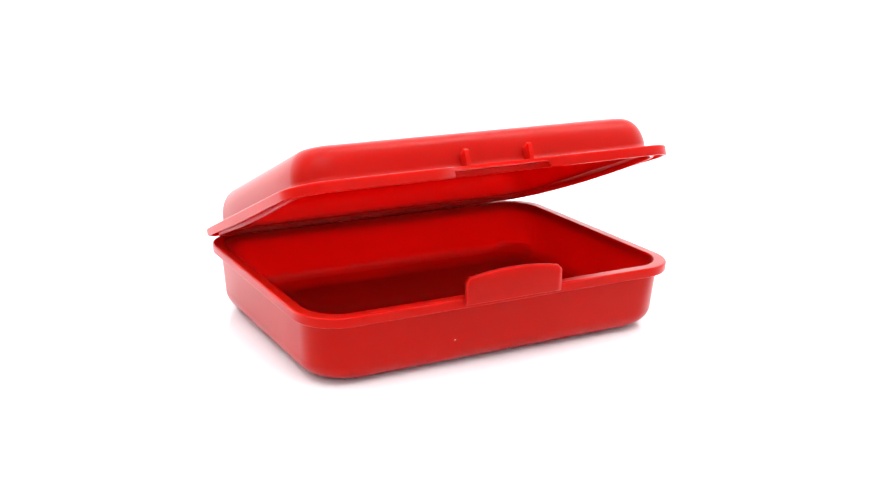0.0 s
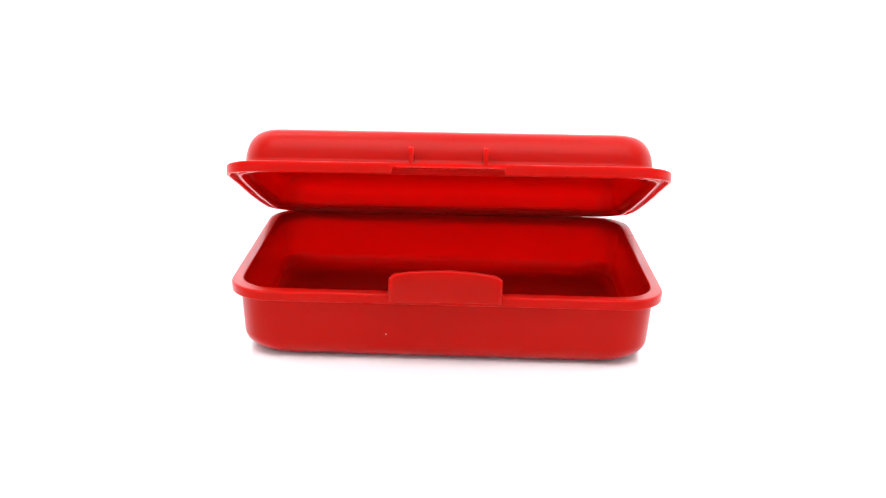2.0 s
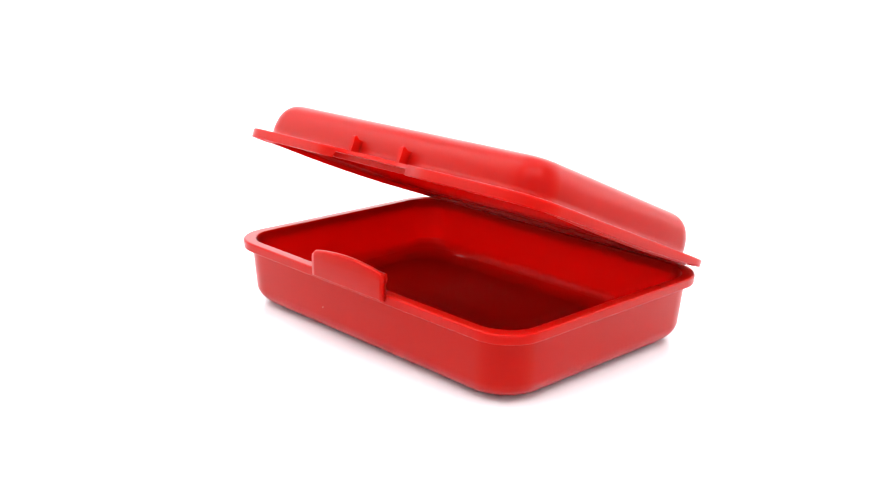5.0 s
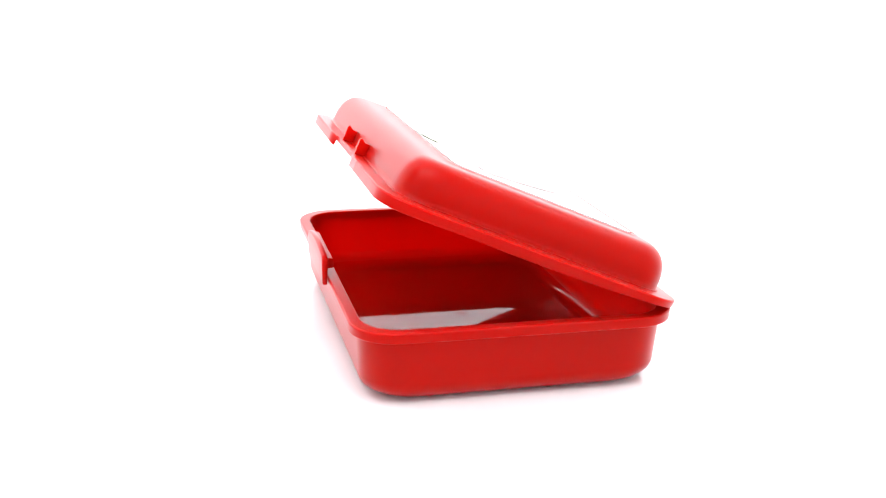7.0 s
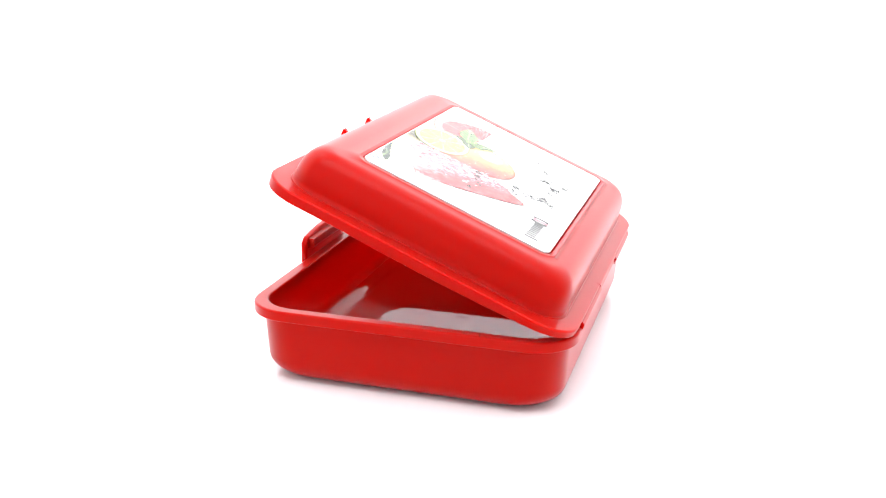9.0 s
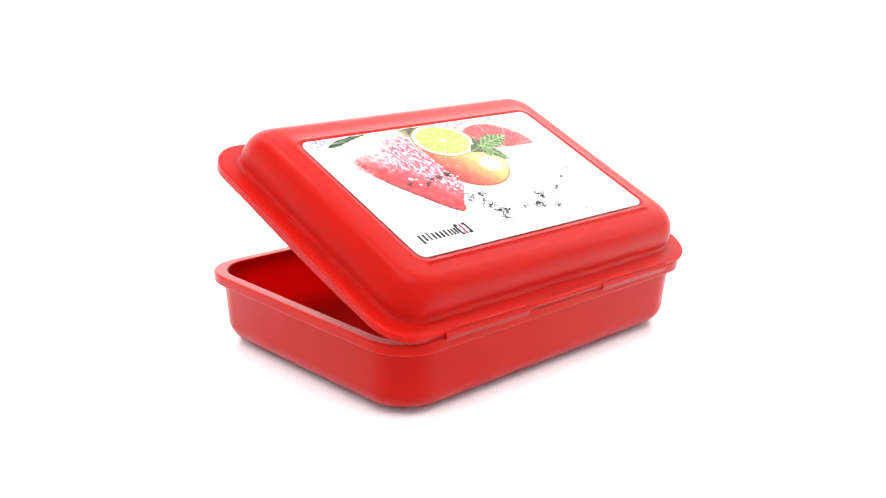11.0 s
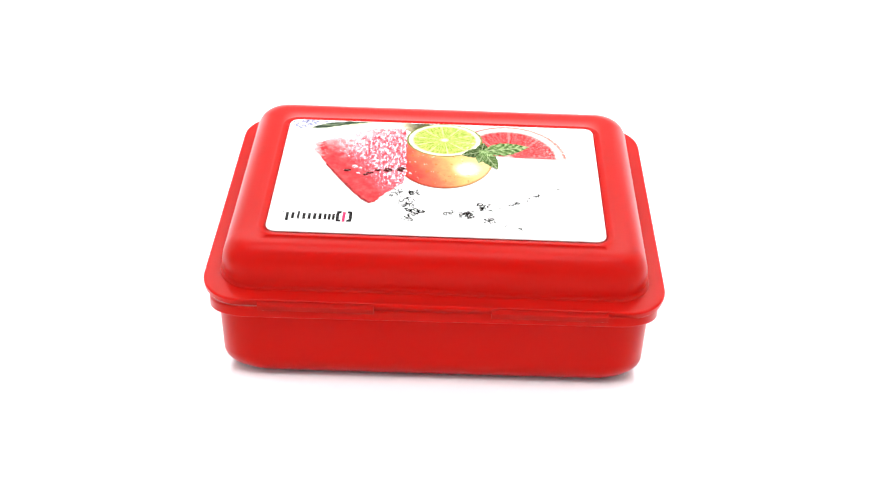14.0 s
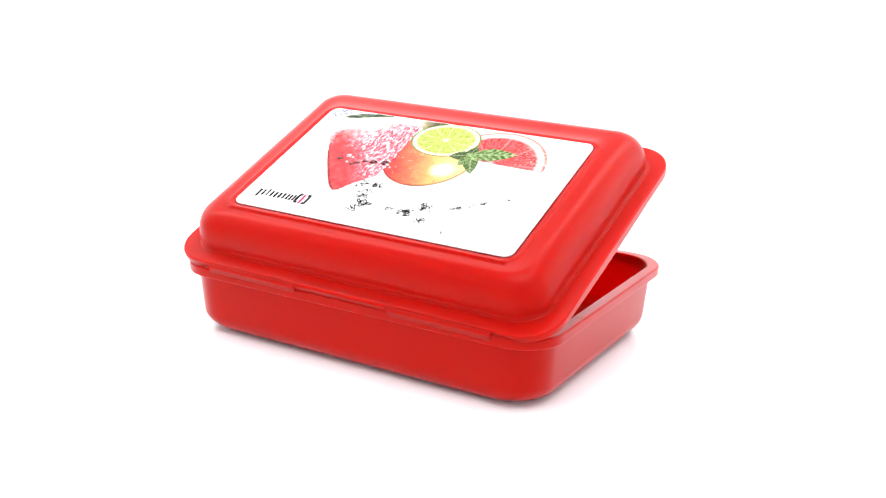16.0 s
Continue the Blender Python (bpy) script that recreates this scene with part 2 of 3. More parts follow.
def tray_marks():
    """The gate mark in the middle of the floor and two short cracks on the rim."""
    bm = bmesh.new()
    prof = [(3.2, 0.0), (2.9, 0.04), (2.5, 0.05), (2.2, 0.035), (1.0, 0.035), (0.8, 0.05), (0.4, 0.06)]
    rows = [[bm.verts.new(Vector((r * math.cos(a), r * math.sin(a), z)) * MM) for a in (2 * math.pi * i / 32 for i in range(32))] for r, z in prof]
    for a, b in zip(rows, rows[1:]):
        for j in range(32):
            bm.faces.new((a[j], a[(j + 1) % 32], b[(j + 1) % 32], b[j]))
    bm.faces.new(rows[-1])
    part("gate_mark", bm, red_polished, body, at=pose(-3.4 * MM, 0.4 * MM, 1.88 * MM))
    for side, y in ((0, 30.8), (180, 31.0)):
        bm = bmesh.new()
        path = [(-4.4, 31.94), (-3.0, 31.97), (-1.6, 31.97), (-0.7, 31.96), (0.02, 31.5)]
        left = [bm.verts.new(Vector((92.3 + d, -0.2 * math.sin(math.pi * (i + 0.6) / 5.4) + 0.35 * i - 0.2 * (i % 2), z)) * MM) for i, (d, z) in enumerate(path)]
        right = [bm.verts.new(Vector((92.3 + d, 0.2 * math.sin(math.pi * (i + 0.6) / 5.4) + 0.35 * i - 0.2 * (i % 2), z + 0.02)) * MM) for i, (d, z) in enumerate(path)]
        for i in range(4):
            bm.faces.new((left[i], left[i + 1], right[i + 1], right[i]))
        part("rim_crack", bm, crack_dark, body, "hairline dark crack", at=pose(0, y * MM, 0.03 * MM, 0, 0, side))


tray_marks()


# ---- the printed label ----
def print_material(name, rough=0.16):
    mat, tree, bsdf = material(name)
    bsdf.inputs["Roughness"].default_value = rough
    bsdf.inputs["IOR"].default_value = 1.5
    edge_gloss(tree, bsdf, 0.15, 0.27)
    co = tree.nodes.new("ShaderNodeTexCoord").outputs["Object"]
    sep = tree.nodes.new("ShaderNodeSeparateXYZ")
    tree.links.new(co, sep.inputs[0])
    return mat, tree, bsdf, co, sep.outputs[0], sep.outputs[1]


def polar(tree, x, y, rx, ry):
    u, v = maths(tree, "DIVIDE", x, rx * MM), maths(tree, "DIVIDE", y, ry * MM)
    rad = maths(tree, "SQRT", maths(tree, "ADD", maths(tree, "MULTIPLY", u, u), maths(tree, "MULTIPLY", v, v)))
    return rad, maths(tree, "ARCTAN2", v, u)


def citrus(name, rx, ry, parts, flesh, flesh_pale, pith, rind, lean=0.3, walls=0.5, dew=0.0):
    mat, tree, bsdf, co, x, y = print_material(name)
    rad, ang = polar(tree, x, y, rx, ry)
    wob = noise_tex(tree, 500, 3, 0.6, co)
    rad2 = maths(tree, "MULTIPLY_ADD", wob, 0.06, maths(tree, "SUBTRACT", rad, 0.03))
    turn = maths(tree, "FRACT", maths(tree, "MULTIPLY_ADD", ang, parts / (2 * math.pi), lean))
    seam = maths(tree, "ABSOLUTE", maths(tree, "SUBTRACT", turn, 0.5))
    # juice sacs run outwards: stretch noise along the radius
    comb = tree.nodes.new("ShaderNodeCombineXYZ")
    tree.links.new(maths(tree, "MULTIPLY", ang, 7.0), comb.inputs[0])
    tree.links.new(maths(tree, "MULTIPLY", rad, 2.2), comb.inputs[1])
    sacs = noise_tex(tree, 2.6, 4, 0.65, comb.outputs[0])
    col = ramp(tree, sacs, [(0.38, flesh), (0.60, flesh_pale)])
    membrane = maths(tree, "GREATER_THAN", maths(tree, "MULTIPLY_ADD", noise_tex(tree, 330, 4, 0.6, co), 0.16, seam), 0.54)
    col = mixed(tree, maths(tree, "MULTIPLY", membrane, walls), col, pith)
    col = mixed(tree, ramp(tree, rad2, [(0.05, (1, 1, 1)), (0.13, (0, 0, 0))]), col, pith)
    col = mixed(tree, ramp(tree, rad2, [(0.80, (0, 0, 0)), (0.86, (1, 1, 1))]), col, pith)
    col = mixed(tree, ramp(tree, rad2, [(0.93, (0, 0, 0)), (0.96, (1, 1, 1))]), col, rind)
    # dew: torn pale flecks over part of the flesh
    patch = maths(tree, "MULTIPLY_ADD", noise_tex(tree, 95, 3, 0.5, co), 2.0, maths(tree, "MULTIPLY_ADD", x, -40.0, -1.1))
    fleck = ramp(tree, noise_tex(tree, 820, 4, 0.7, co), [(0.52, (0, 0, 0)), (0.60, (1, 1, 1))])
    patch = maths(tree, "MULTIPLY", maths(tree, "MINIMUM", maths(tree, "MAXIMUM", patch, 0.1), 1.0), dew)
    col = mixed(tree, maths(tree, "MULTIPLY", fleck, patch), col, (0.86, 0.80, 0.78))
    tree.links.new(col, bsdf.inputs["Base Color"])
    return mat


def lid_print(name, outline, mat, level, centre=(0, 0), label=""):
    """A flat printed patch; outline in label millimetres (right, up) as the print is seen from the hinge."""
    bm = bmesh.new()
    z = LABEL_Z + 0.42 + 0.03 * level
    vs = [bm.verts.new(Vector((-(x - centre[0]), -(y - centre[1]), 0)) * MM) for x, y in outline]
    f = bm.faces.new(vs)
    f.normal_update()
    if f.normal.z < 0:
        f.normal_flip()
    bmesh.ops.triangulate(bm, faces=[f])
    return part(name, bm, mat, lid, label, Matrix.Translation(Vector((-centre[0], -centre[1], z)) * MM))


def wobbly(points, step=1.2, amount=0.4, seed=1):
    """A closed outline drawn through the points, with small uneven bumps."""
    rnd = random.Random(seed)
    out = []
    for (x0, y0), (x1, y1) in zip(points, points[1:] + points[:1]):
        n = max(1, int(math.hypot(x1 - x0, y1 - y0) / step))
        for i in range(n):
            q = i / n
            out.append((x0 + (x1 - x0) * q + rnd.uniform(-amount, amount), y0 + (y1 - y0) * q + rnd.uniform(-amount, amount)))
    return out


def ellipse(cx, cy, rx, ry, a0=0.0, a1=360.0, n=72):
    return [(cx + rx * math.cos(radians(a0 + (a1 - a0) * i / n)), cy + ry * math.sin(radians(a0 + (a1 - a0) * i / n))) for i in range(n + (a1 - a0 < 360))]


def leaf(x0, y0, x1, y1, width, seed):
    rnd = random.Random(seed)
    d = Vector((x1 - x0, y1 - y0))
    s = Vector((-d.y, d.x)).normalized() * width / 2
    left, right = [], []
    for i in range(13):
        q = i / 12
        w = math.sin(math.pi * q ** 0.8) * (1 + 0.12 * (i % 2)) + rnd.uniform(-0.03, 0.03) * (0 < i < 12)
        p = Vector((x0, y0)) + d * q
        left.append(tuple(p + s * w))
        right.append(tuple(p - s * w))
    return left + right[::-1][1:-1]


def label_panel():
    mat, tree, bsdf, co, x, y = print_material("white_label_film")
    n = noise_tex(tree, 30, 3, 0.5, co)
    tree.links.new(mixed(tree, n, (0.86, 0.86, 0.85), (0.89, 0.89, 0.885)), bsdf.inputs["Base Color"])
    bm = bmesh.new()
    rows = loft(bm, [ring(LABEL_HX, LABEL_HY, 4.0, z, CUTS, LABEL_Y) for z in (LABEL_Z - 0.1, LABEL_Z + 0.4)])
    cap(bm, rows[-1])
    cap(bm, rows[0], True)
    part("label_panel", bm, mat, lid, "glossy white printed label of fruit set into the lid", smooth=False)


label_panel()


def mint_material(dx, dy, width, tone):
    """A leaf print: pale midrib, side veins slanting to the tip, puckered green between."""
    mat, tree, bsdf, co, x, y = print_material("print_mint_leaf")
    long = math.hypot(dx, dy)
    ux, uy = -dx / long, -dy / long
    u = maths(tree, "MULTIPLY_ADD", x, ux / (long * MM), maths(tree, "MULTIPLY", y, uy / (long * MM)))
    v = maths(tree, "MULTIPLY_ADD", x, -uy / (width * MM), maths(tree, "MULTIPLY", y, ux / (width * MM)))
    side = maths(tree, "ABSOLUTE", v)
    wave = noise_tex(tree, 420, 3, 0.6, co)
    slant = maths(tree, "MULTIPLY_ADD", side, -0.5, maths(tree, "MULTIPLY_ADD", wave, 0.12, u))
    cell = maths(tree, "ABSOLUTE", maths(tree, "SUBTRACT", maths(tree, "FRACT", maths(tree, "MULTIPLY", slant, 6.0)), 0.5))
    g = maths(tree, "MULTIPLY_ADD", cell, -0.5, maths(tree, "MULTIPLY_ADD", noise_tex(tree, 520, 4, 0.7, co), 1.1, 0.0))
    leafy = [tuple(min(0.7, c * tone) for c in rgb) for rgb in ((0.02, 0.05, 0.012), (0.10, 0.17, 0.05), (0.30, 0.40, 0.18), (0.5, 0.58, 0.36))]
    col = ramp(tree, g, list(zip((0.2, 0.42, 0.62, 0.82), leafy)))
    rib = maths(tree, "LESS_THAN", maths(tree, "MULTIPLY_ADD", wave, 0.03, side), 0.05)
    tree.links.new(mixed(tree, maths(tree, "MULTIPLY", rib, 0.7), col, (0.38, 0.44, 0.24)), bsdf.inputs["Base Color"])
    return mat


def prints():
    # melon rind and pale rim behind
    mat, tree, bsdf, co, x, y = print_material("print_melon_pale")
    n = noise_tex(tree, 90, 4, 0.6, co)
    g = maths(tree, "MULTIPLY_ADD", y, -30.0, maths(tree, "MULTIPLY_ADD", n, 0.5, 0.2))
    tree.links.new(ramp(tree, g, [(0.25, (0.88, 0.88, 0.86)), (0.5, (0.82, 0.85, 0.52)), (0.72, (0.62, 0.70, 0.22))]), bsdf.inputs["Base Color"])
    pale = [(-66, 33), (-61, 28.5), (-54, 28), (-46, 30), (-36, 33), (-20, 35), (-8, 33), (-6, 38.0), (-40, 38.0), (-50, 36), (-58, 33)]
    lid_print("melon_rim_print", wobbly(pale, 1.5, 0.3, 3), mat, 0, (-40, 33))
    mat, tree, bsdf, co, x, y = print_material("print_melon_rind")
    streak = tree.nodes.new("ShaderNodeMapping")
    streak.inputs["Rotation"].default_value = (0, 0, radians(-20))
    streak.inputs["Scale"].default_value = (0.25, 1.6, 1)
    tree.links.new(co, streak.inputs["Vector"])
    tree.links.new(ramp(tree, noise_tex(tree, 300, 4, 0.6, streak.outputs[0]), [(0.36, (0.012, 0.022, 0.014)), (0.5, (0.045, 0.07, 0.04)), (0.6, (0.16, 0.2, 0.12)), (0.72, (0.42, 0.5, 0.26))]), bsdf.inputs["Base Color"])
    lid_print("melon_rind_print", wobbly([(-58.5, 32.0), (-55, 31.6), (-50, 32.8), (-40, 36.2), (-31, 38.0), (-42, 38.1), (-50, 36.6), (-56, 34.0)], 1.2, 0.3, 4), mat, 1, (-50, 34))
    mat, tree, bsdf, co, x, y = print_material("print_rind_shadow")
    g = maths(tree, "MULTIPLY_ADD", x, -75.0, maths(tree, "MULTIPLY_ADD", noise_tex(tree, 300, 4, 0.6, co), 0.6, 0.3))
    tree.links.new(ramp(tree, g, [(0.2, (0.84, 0.84, 0.74)), (0.5, (0.42, 0.36, 0.22)), (0.85, (0.09, 0.08, 0.04))]), bsdf.inputs["Base Color"])
    lid_print("melon_rind_print", wobbly([(-22, 38.0), (-19, 36.0), (-14.0, 31), (-8, 31.5), (-2, 38.0)], 1.2, 0.2, 5), mat, 1, (-14, 35))
    mat, tree, bsdf, co, x, y = print_material("print_splash_blue")
    tree.links.new(ramp(tree, noise_tex(tree, 600, 3, 0.7, co), [(0.4, (0.12, 0.13, 0.24)), (0.5, (0.52, 0.52, 0.74)), (0.6, (0.85, 0.85, 0.88))]), bsdf.inputs["Base Color"])
    lid_print("splash_print", wobbly([(-68, 37.5), (-67.2, 32), (-63, 31.0), (-58.5, 33), (-55, 36.0), (-46, 37.9), (-60, 38.0)], 1.0, 0.5, 6), mat, 2, (-62, 34))
    # melon wedge: a clean coral band on the outer edge, wet and frothy within, torn to white along the top
    mat, tree, bsdf, co, x, y = print_material("print_melon_flesh")
    big, mid = noise_tex(tree, 75, 4, 0.6, co), noise_tex(tree, 330, 4, 0.65, co)
    # distance inwards from the straight outer edge, 0 at the edge and 1 about 14 mm in
    inward = maths(tree, "MULTIPLY_ADD", maths(tree, "MULTIPLY_ADD", y, -0.78, maths(tree, "MULTIPLY", x, -1.14)), 66.0, 1.15)
    inward = maths(tree, "MULTIPLY_ADD", big, 0.8, maths(tree, "ADD", inward, -0.78))
    wet = maths(tree, "MINIMUM", maths(tree, "MAXIMUM", inward, 0.0), 1.0)
    top = maths(tree, "MULTIPLY_ADD", y, -50.0, maths(tree, "MULTIPLY_ADD", mid, 1.6, maths(tree, "MULTIPLY_ADD", big, 1.4, -2.05)))
    tip = maths(tree, "MULTIPLY_ADD", x, 120.0, maths(tree, "MULTIPLY_ADD", mid, 2.0, -3.2))
    top = maths(tree, "MAXIMUM", maths(tree, "MULTIPLY", maths(tree, "MULTIPLY_ADD", x, 38.0, top), wet), tip)
    flow = tree.nodes.new("ShaderNodeMapping")
    flow.inputs["Rotation"].default_value = (0, 0, radians(35))
    flow.inputs["Scale"].default_value = (1.0, 0.45, 1)
    tree.links.new(co, flow.inputs["Vector"])
    fleck = ramp(tree, maths(tree, "MULTIPLY_ADD", wet, 0.1, noise_tex(tree, 800, 5, 0.75, flow.outputs[0])), [(0.62, (0, 0, 0)), (0.655, (1, 1, 1))])
    shade = ramp(tree, noise_tex(tree, 760, 4, 0.7, flow.outputs[0]), [(0.34, (1, 1, 1)), (0.42, (0, 0, 0))])
    base = ramp(tree, noise_tex(tree, 170, 4, 0.6, co), [(0.3, (0.50, 0.03, 0.035)), (0.5, (0.62, 0.055, 0.06)), (0.72, (0.68, 0.10, 0.10))])
    pulp = ramp(tree, mid, [(0.32, (0.46, 0.025, 0.04)), (0.5, (0.62, 0.11, 0.14)), (0.7, (0.76, 0.36, 0.44))])
    col = mixed(tree, maths(tree, "MULTIPLY", wet, 0.85), base, pulp)
    col = mixed(tree, maths(tree, "MULTIPLY", maths(tree, "MULTIPLY", shade, wet), 0.6), col, (0.36, 0.03, 0.05))
    col = mixed(tree, maths(tree, "MULTIPLY", fleck, maths(tree, "MULTIPLY", wet, 0.95)), col, (0.86, 0.80, 0.90))
    col = mixed(tree, maths(tree, "MINIMUM", maths(tree, "MAXIMUM", top, 0.0), 0.97), col, (0.875, 0.865, 0.87))
    tree.links.new(col, bsdf.inputs["Base Color"])
    wedge = [(-57.5, 18.5), (-52, 21), (-44, 27), (-32, 32.5), (-16, 33), (-15, 22), (-14.4, 10), (-14.4, -3), (-15, -8.6), (-22, -16), (-26, -22), (-28.5, -23.2), (-31.5, -21), (-36.5, -15), (-42, -7), (-48.5, 2.5), (-54, 12)]
    lid_print("melon_wedge_print", wobbly(wedge, 1.0, 0.4, 7), mat, 7, (-33, 8))
    edge_brown, tree, bsdf, co, x, y = print_material("print_melon_edge")
    tree.links.new(ramp(tree, noise_tex(tree, 500, 3, 0.6, co), [(0.35, (0.14, 0.012, 0.012)), (0.65, (0.5, 0.06, 0.06))]), bsdf.inputs["Base Color"])
    rim = [(-49.5, 3.6), (-42.6, -6.8), (-36.9, -15), (-31.8, -21.2), (-28.5, -23.6), (-25.8, -22.2)]
    inner = [(-26.0, -21.2), (-28.5, -22.5), (-31.0, -20.3), (-35.9, -14.2), (-41.6, -6.1), (-49.0, 4.2)]
    lid_print("melon_edge_print", wobbly(rim + inner, 1.0, 0.1, 8), edge_brown, 7.3, (-38, -10))
    mat, tree, bsdf, co, x, y = print_material("print_dark")
    tree.links.new(ramp(tree, noise_tex(tree, 900, 2, 0.5, co), [(0.4, (0.008, 0.007, 0.007)), (0.7, (0.05, 0.04, 0.04))]), bsdf.inputs["Base Color"])
    dark = mat
    seed_brown, tree, bsdf, co, x, y = print_material("print_melon_seed")
    tree.links.new(ramp(tree, noise_tex(tree, 900, 3, 0.6, co), [(0.35, (0.012, 0.004, 0.004)), (0.55, (0.09, 0.012, 0.012)), (0.7, (0.5, 0.3, 0.3))]), bsdf.inputs["Base Color"])
    for i, (sx, sy, w, h) in enumerate(((-39.6, -0.6, 1.7, 1.0), (-29.8, -1.9, 1.8, 0.8), (-26.4, 0.2, 1.5, 0.9), (-22.2, 0.5, 2.1, 1.5), (-16.4, 1.2, 2.2, 1.8), (-31.5, -3.4, 1.4, 0.8))):
        lid_print("melon_seed_print", wobbly(ellipse(sx, sy, w, h, n=14), 0.5, 0.12, 20 + i), seed_brown, 7.6, (sx, sy))
    mat, tree, bsdf, co, x, y = print_material("print_drop")
    tree.links.new(ramp(tree, noise_tex(tree, 800, 2, 0.5, co), [(0.42, (0.55, 0.16, 0.19)), (0.56, (0.88, 0.82, 0.84))]), bsdf.inputs["Base Color"])
    for i, (sx, sy, w) in enumerate(((-36.5, 2.4, 1.3), (-34.0, 1.4, 0.8), (-34.8, -2.4, 0.8), (-14.6, 0.2, 1.0), (-12.4, -1.4, 0.7), (-28, 4, 0.6), (-40, 10, 0.6))):
        lid_print("water_drop_print", wobbly(ellipse(sx, sy, w, w * 0.85, n=16), 0.6, 0.12, 40 + i), mat, 8.2, (sx, sy))
    # orange, grapefruit slice, lime slice
    mat, tree, bsdf, co, x, y = print_material("print_orange_peel")
    n = noise_tex(tree, 120, 4, 0.6, co)
    g = maths(tree, "MULTIPLY_ADD", x, -20.0, maths(tree, "MULTIPLY_ADD", n, 0.35, 0.25))
    g = maths(tree, "MULTIPLY_ADD", y, -8.0, g)
    peel = ramp(tree, g, [(0.04, (0.54, 0.05, 0.045)), (0.26, (0.62, 0.16, 0.08)), (0.46, (0.74, 0.40, 0.14)), (0.74, (0.80, 0.62, 0.27))])
    rad, ang = polar(tree, x, y, 22.0, 22.4)
    peel = mixed(tree, ramp(tree, rad, [(0.92, (0, 0, 0)), (1.0, (0.9, 0.9, 0.9))]), peel, (0.22, 0.035, 0.012))
    vor = node(tree, "ShaderNodeTexVoronoi", Scale=230.0)
    tree.links.new(co, vor.inputs["Vector"])
    peel = mixed(tree, maths(tree, "MULTIPLY", maths(tree, "LESS_THAN", vor.outputs["Distance"], 0.1), 0.4), peel, (0.86, 0.78, 0.6))
    glint, _ = polar(tree, maths(tree, "ADD", x, 10.2 * MM), maths(tree, "ADD", y, -7.4 * MM), 7.5, 7.0)
    glint = maths(tree, "MULTIPLY_ADD", n, 0.5, maths(tree, "ADD", glint, -0.25))
    peel = mixed(tree, ramp(tree, glint, [(0.25, (1, 1, 1)), (1.0, (0, 0, 0))], "EASE"), peel, (0.9, 0.86, 0.66))
    spot = ramp(tree, noise_tex(tree, 340, 3, 0.65, co), [(0.36, (1, 1, 1)), (0.40, (0, 0, 0))])
    peel = mixed(tree, maths(tree, "MULTIPLY", spot, 0.6), peel, (0.46, 0.12, 0.03))
    glare = ramp(tree, noise_tex(tree, 300, 3, 0.65, co), [(0.655, (0, 0, 0)), (0.69, (1, 1, 1))])
    peel = mixed(tree, maths(tree, "MULTIPLY", glare, 0.7), peel, (0.88, 0.78, 0.6))
    tree.links.new(peel, bsdf.inputs["Base Color"])
    lid_print("orange_print", ellipse(2.0, 10.8, 21.6, 22.2), mat, 6, (2.0, 10.8))
    mat = citrus("print_grapefruit", 25.8, 25.8, 9, (0.50, 0.02, 0.025), (0.66, 0.10, 0.10), (0.84, 0.66, 0.62), (0.62, 0.20, 0.16), walls=0.16, dew=0.75)
    lid_print("grapefruit_slice_print", ellipse(30, 12, 25.8, 25.4, 2, 132, 50) + [(20, 14.5), (34, 13.2), (46, 13.0)], mat, 8, (30, 12))
    mat = citrus("print_lime", 17.0, 13.1, 10, (0.22, 0.33, 0.02), (0.55, 0.62, 0.15), (0.81, 0.84, 0.52), (0.17, 0.20, 0.04), walls=0.5, dew=0.55)
    lid_print("lime_slice_print", ellipse(1.8, 25.0, 17.0, 12.9), mat, 9, (1.8, 25.0))
    # mint
    for i, (x0, y0, x1, y1, w, tone) in enumerate(((18, 15, 19.5, 24.0, 5.0, 0.5), (20, 17, 9.4, 13.6, 6.4, 0.55), (19, 17.2, 39.8, 21.6, 9.0, 1.25), (18.6, 17.4, 25.6, 3.6, 6.6, 0.95), (19.5, 15.5, 17.0, 7.8, 4.6, 1.1), (17, 17.5, 24, 13.2, 4.0, 1.5))):
        lid_print("mint_leaf_print", leaf(x0, y0, x1, y1, w, 60 + i), mint_material(x1 - x0, y1 - y0, w, tone), 10 + 0.4 * i, (x0, y0))
    # splashes of water: curled dark strokes
    rnd = random.Random(11)
    bm = bmesh.new()

    def stroke(cx, cy, size, width):
        a0, span = rnd.uniform(0, 360), rnd.uniform(90, 300)
        sq = rnd.uniform(0.4, 0.9)
        tilt = radians(rnd.uniform(-40, 40))
        pa, pb = [], []
        for i in range(9):
            a = radians(a0 + span * i / 8)
            w = width * (0.35 + 0.65 * math.sin(math.pi * i / 8)) * rnd.uniform(0.6, 1.2)
            for lst, r in ((pa, size), (pb, size - w)):
                ex, ey = r * math.cos(a), r * sq * math.sin(a)
                lst.append(bm.verts.new(Vector((-(cx + ex * math.cos(tilt) - ey * math.sin(tilt)), -(cy + ex * math.sin(tilt) + ey * math.cos(tilt)), 0)) * MM))
        for i in range(8):
            bm.faces.new((pa[i], pa[i + 1], pb[i + 1], pb[i]))

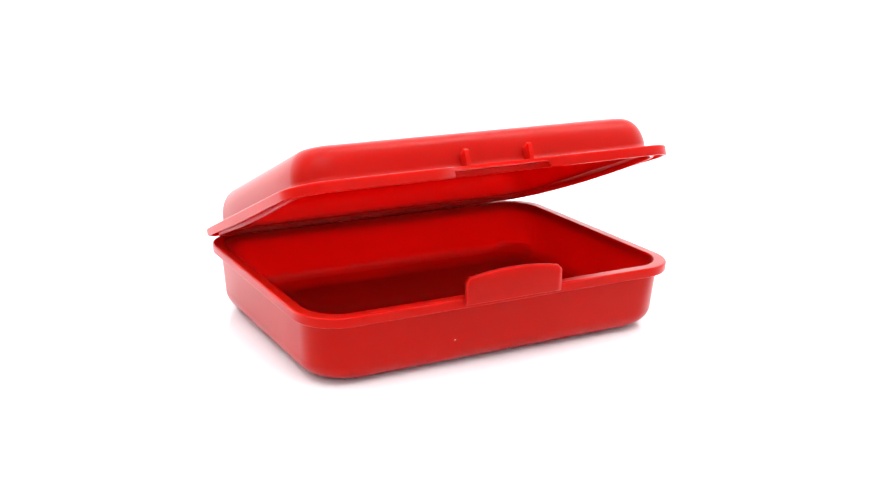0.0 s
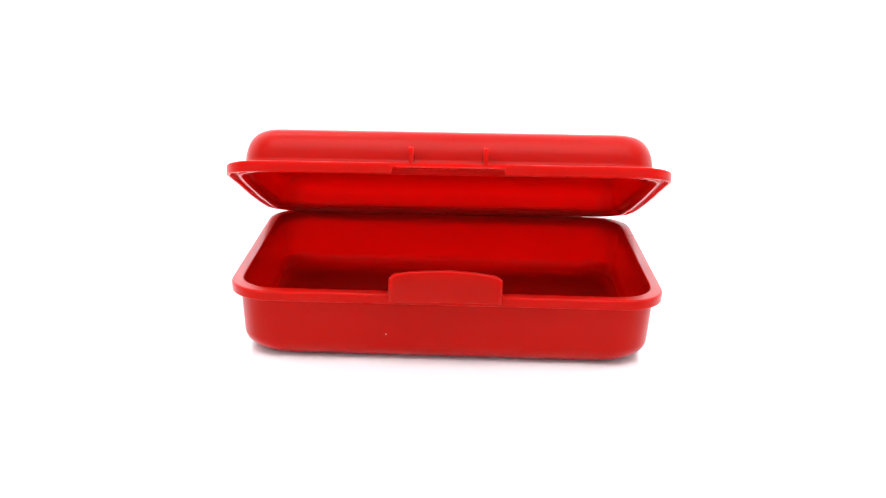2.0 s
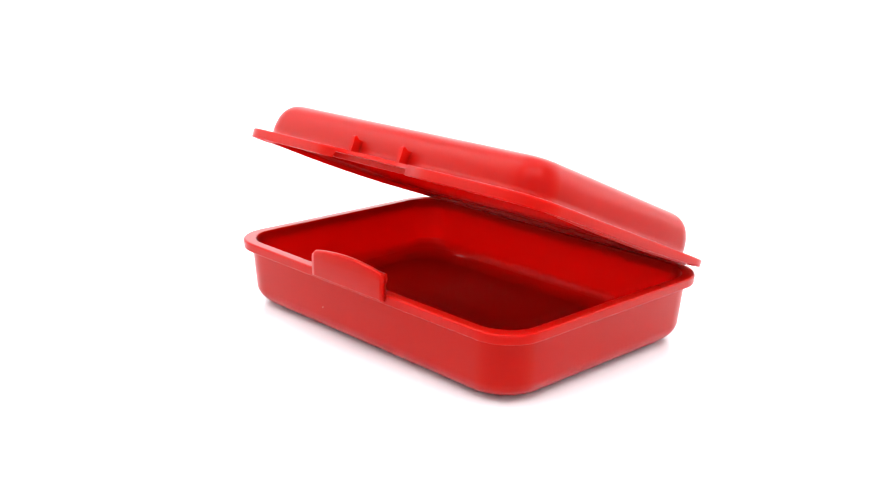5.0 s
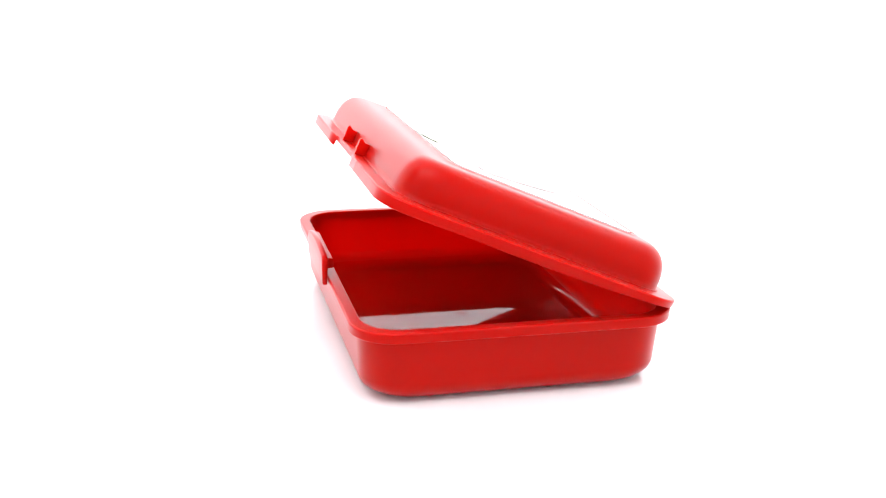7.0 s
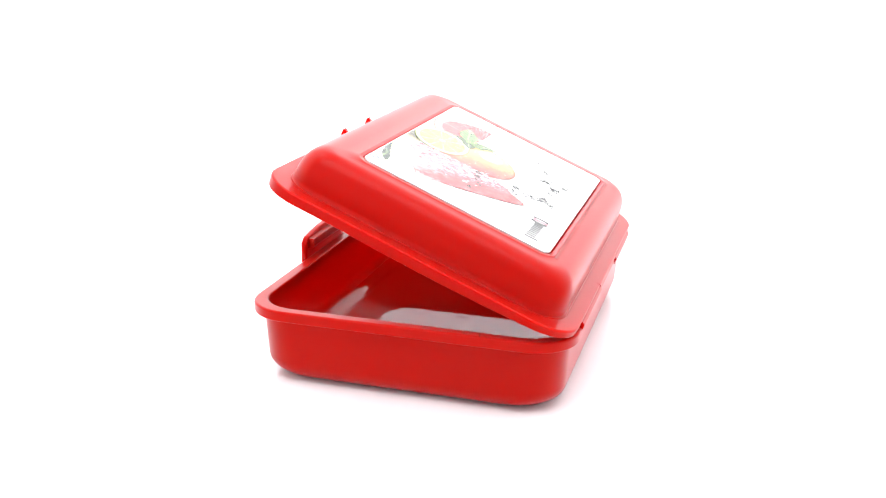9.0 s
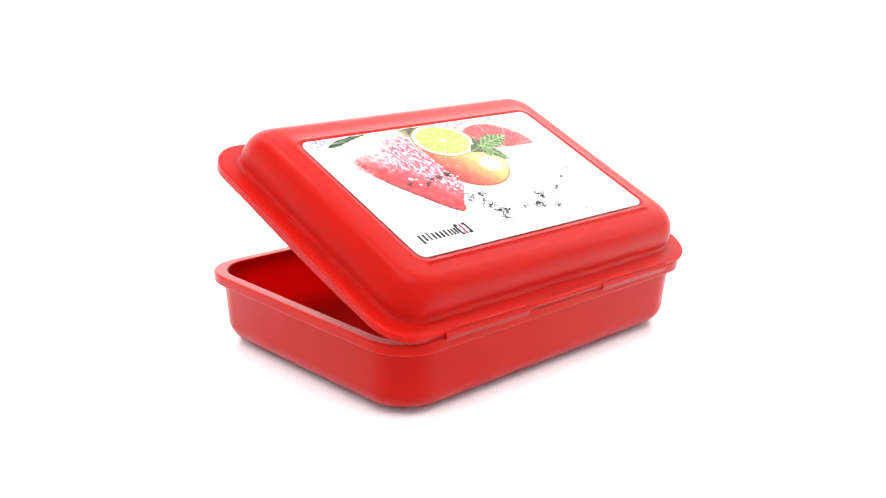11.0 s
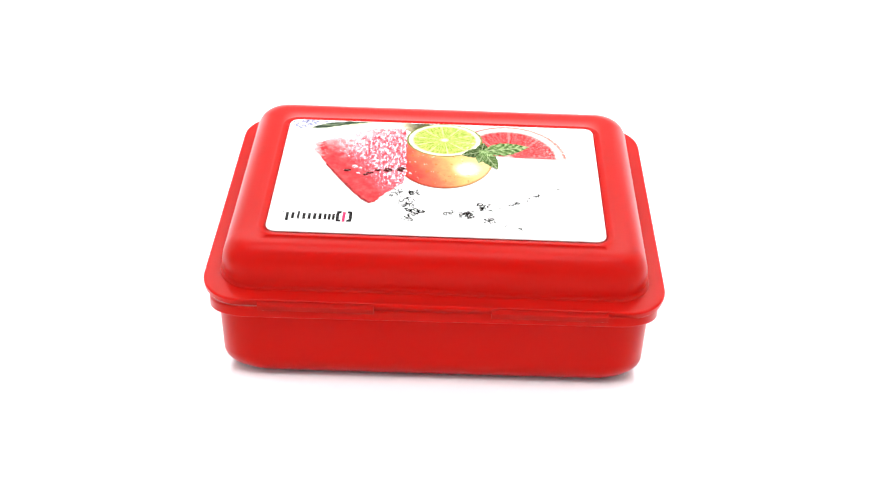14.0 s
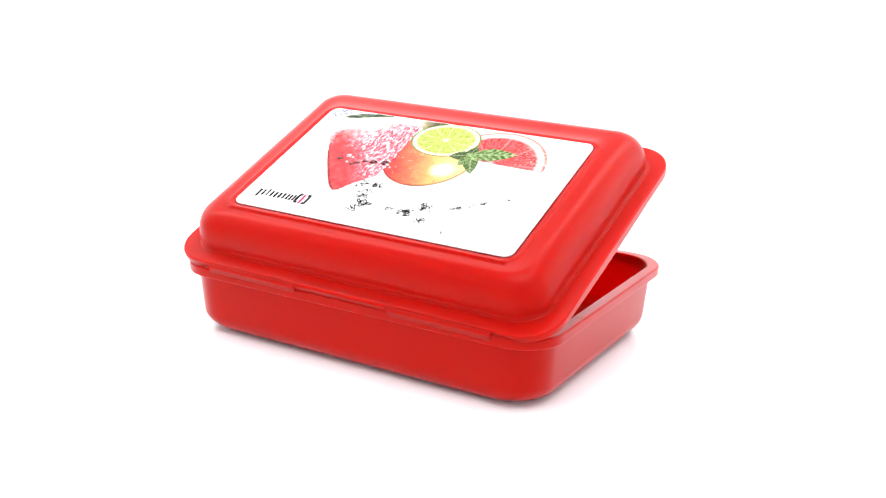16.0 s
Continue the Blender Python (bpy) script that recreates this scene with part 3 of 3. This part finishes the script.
    for cx, cy, spread, count, size in ((-18, -15.5, 3.0, 12, 1.3), (-10, -15, 2.4, 8, 1.2), (-12.5, -22, 3.4, 18, 1.3), (-9.5, -29, 3.0, 22, 1.4), (-12.5, -33, 2.2, 8, 1.2),
                                        (5, -28.3, 2.0, 8, 1.1), (12, -29.6, 3.0, 26, 1.3), (19.5, -24, 3.0, 18, 1.2), (21.5, -32.2, 2.4, 13, 1.2), (32.5, -20, 1.8, 10, 1.0),
                                        (37, -17.4, 1.6, 4, 0.6), (42, -14.4, 1.6, 8, 0.8), (28.6, -35.8, 1.0, 3, 0.7), (33.5, -37.2, 1.4, 5, 0.7), (26, -24, 0.6, 2, 0.5)):
        for _ in range(int(count * 1.3)):
            stroke(cx + rnd.uniform(-1, 1) * spread, cy + rnd.uniform(-0.8, 0.8) * spread, size * rnd.uniform(0.5, 1.3), rnd.uniform(0.3, 0.75))
    stroke(51.4, -9.2, 1.0, 1.0)
    stroke(51.2, -9.0, 0.7, 0.7)
    bmesh.ops.recalc_face_normals(bm, faces=bm.faces)
    for f in bm.faces:
        f.normal_update()
        if f.normal.z < 0:
            f.normal_flip()
    tagged(part("water_splash_print", bm, dark, lid, "fine dark water splashes", Matrix.Translation((0, 0, (LABEL_Z + 0.58) * MM))), kind="stuff")
    # maker's mark as plain bars
    pink, tree, bsdf, co, x, y = print_material("print_pink")
    bsdf.inputs["Base Color"].default_value = (0.5, 0.04, 0.12, 1)
    for cx, w, low, high in ((-63.0, 0.6, -31.8, -31.2), (-61.2, 1.2, -37.0, -31.5), (-58.9, 1.2, -35.6, -31.5), (-56.6, 0.9, -35.6, -30.4), (-54.3, 1.2, -35.6, -31.6), (-52.1, 1.2, -35.6, -31.6),
                             (-49.9, 1.2, -35.6, -31.6), (-47.7, 1.2, -35.6, -31.6), (-45.6, 1.1, -35.6, -31.6), (-43.9, 1.1, -35.6, -31.6), (-42.2, 1.1, -35.6, -31.6)):
        lid_print("mark_bar_print", [(cx - w / 2, low), (cx + w / 2, low), (cx + w / 2, high), (cx - w / 2, high)], dark, 4, (cx, -33.4))
    lid_print("mark_bar_print", [(-38.6, -36.6), (-37.4, -36.6), (-37.4, -30.2), (-38.6, -30.2)], pink, 4, (-38, -33.4), "small pink bar")
    for cx, s in ((-40.4, -1), (-35.4, 1)):
        lid_print("mark_bar_print", [(cx - s * 1.3, -36.6), (cx + s * 0.6, -36.6), (cx + s * 0.9, -33.4), (cx + s * 0.6, -29.6), (cx - s * 1.3, -29.6), (cx - s * 1.3, -31.0), (cx - s * 0.5, -31.2), (cx - s * 0.5, -35.2), (cx - s * 1.3, -35.4)], dark, 4, (cx, -33.4))


prints()


# ---- movement: the box turns with an unseen turntable, once in 24 seconds ----
def motions():
    rows = []
    for i in range(33):
        t = i * 0.5
        a = 29.387 - 15.0 * t
        c, s = math.cos(radians(a)), math.sin(radians(a))
        ox, oy = 2.16 * MM, 9.09 * MM
        rows.append((t, pose(c * ox - s * oy, s * ox + c * oy, 0, 0, 0, a)))
    walk(lunch_box, rows)


motions()
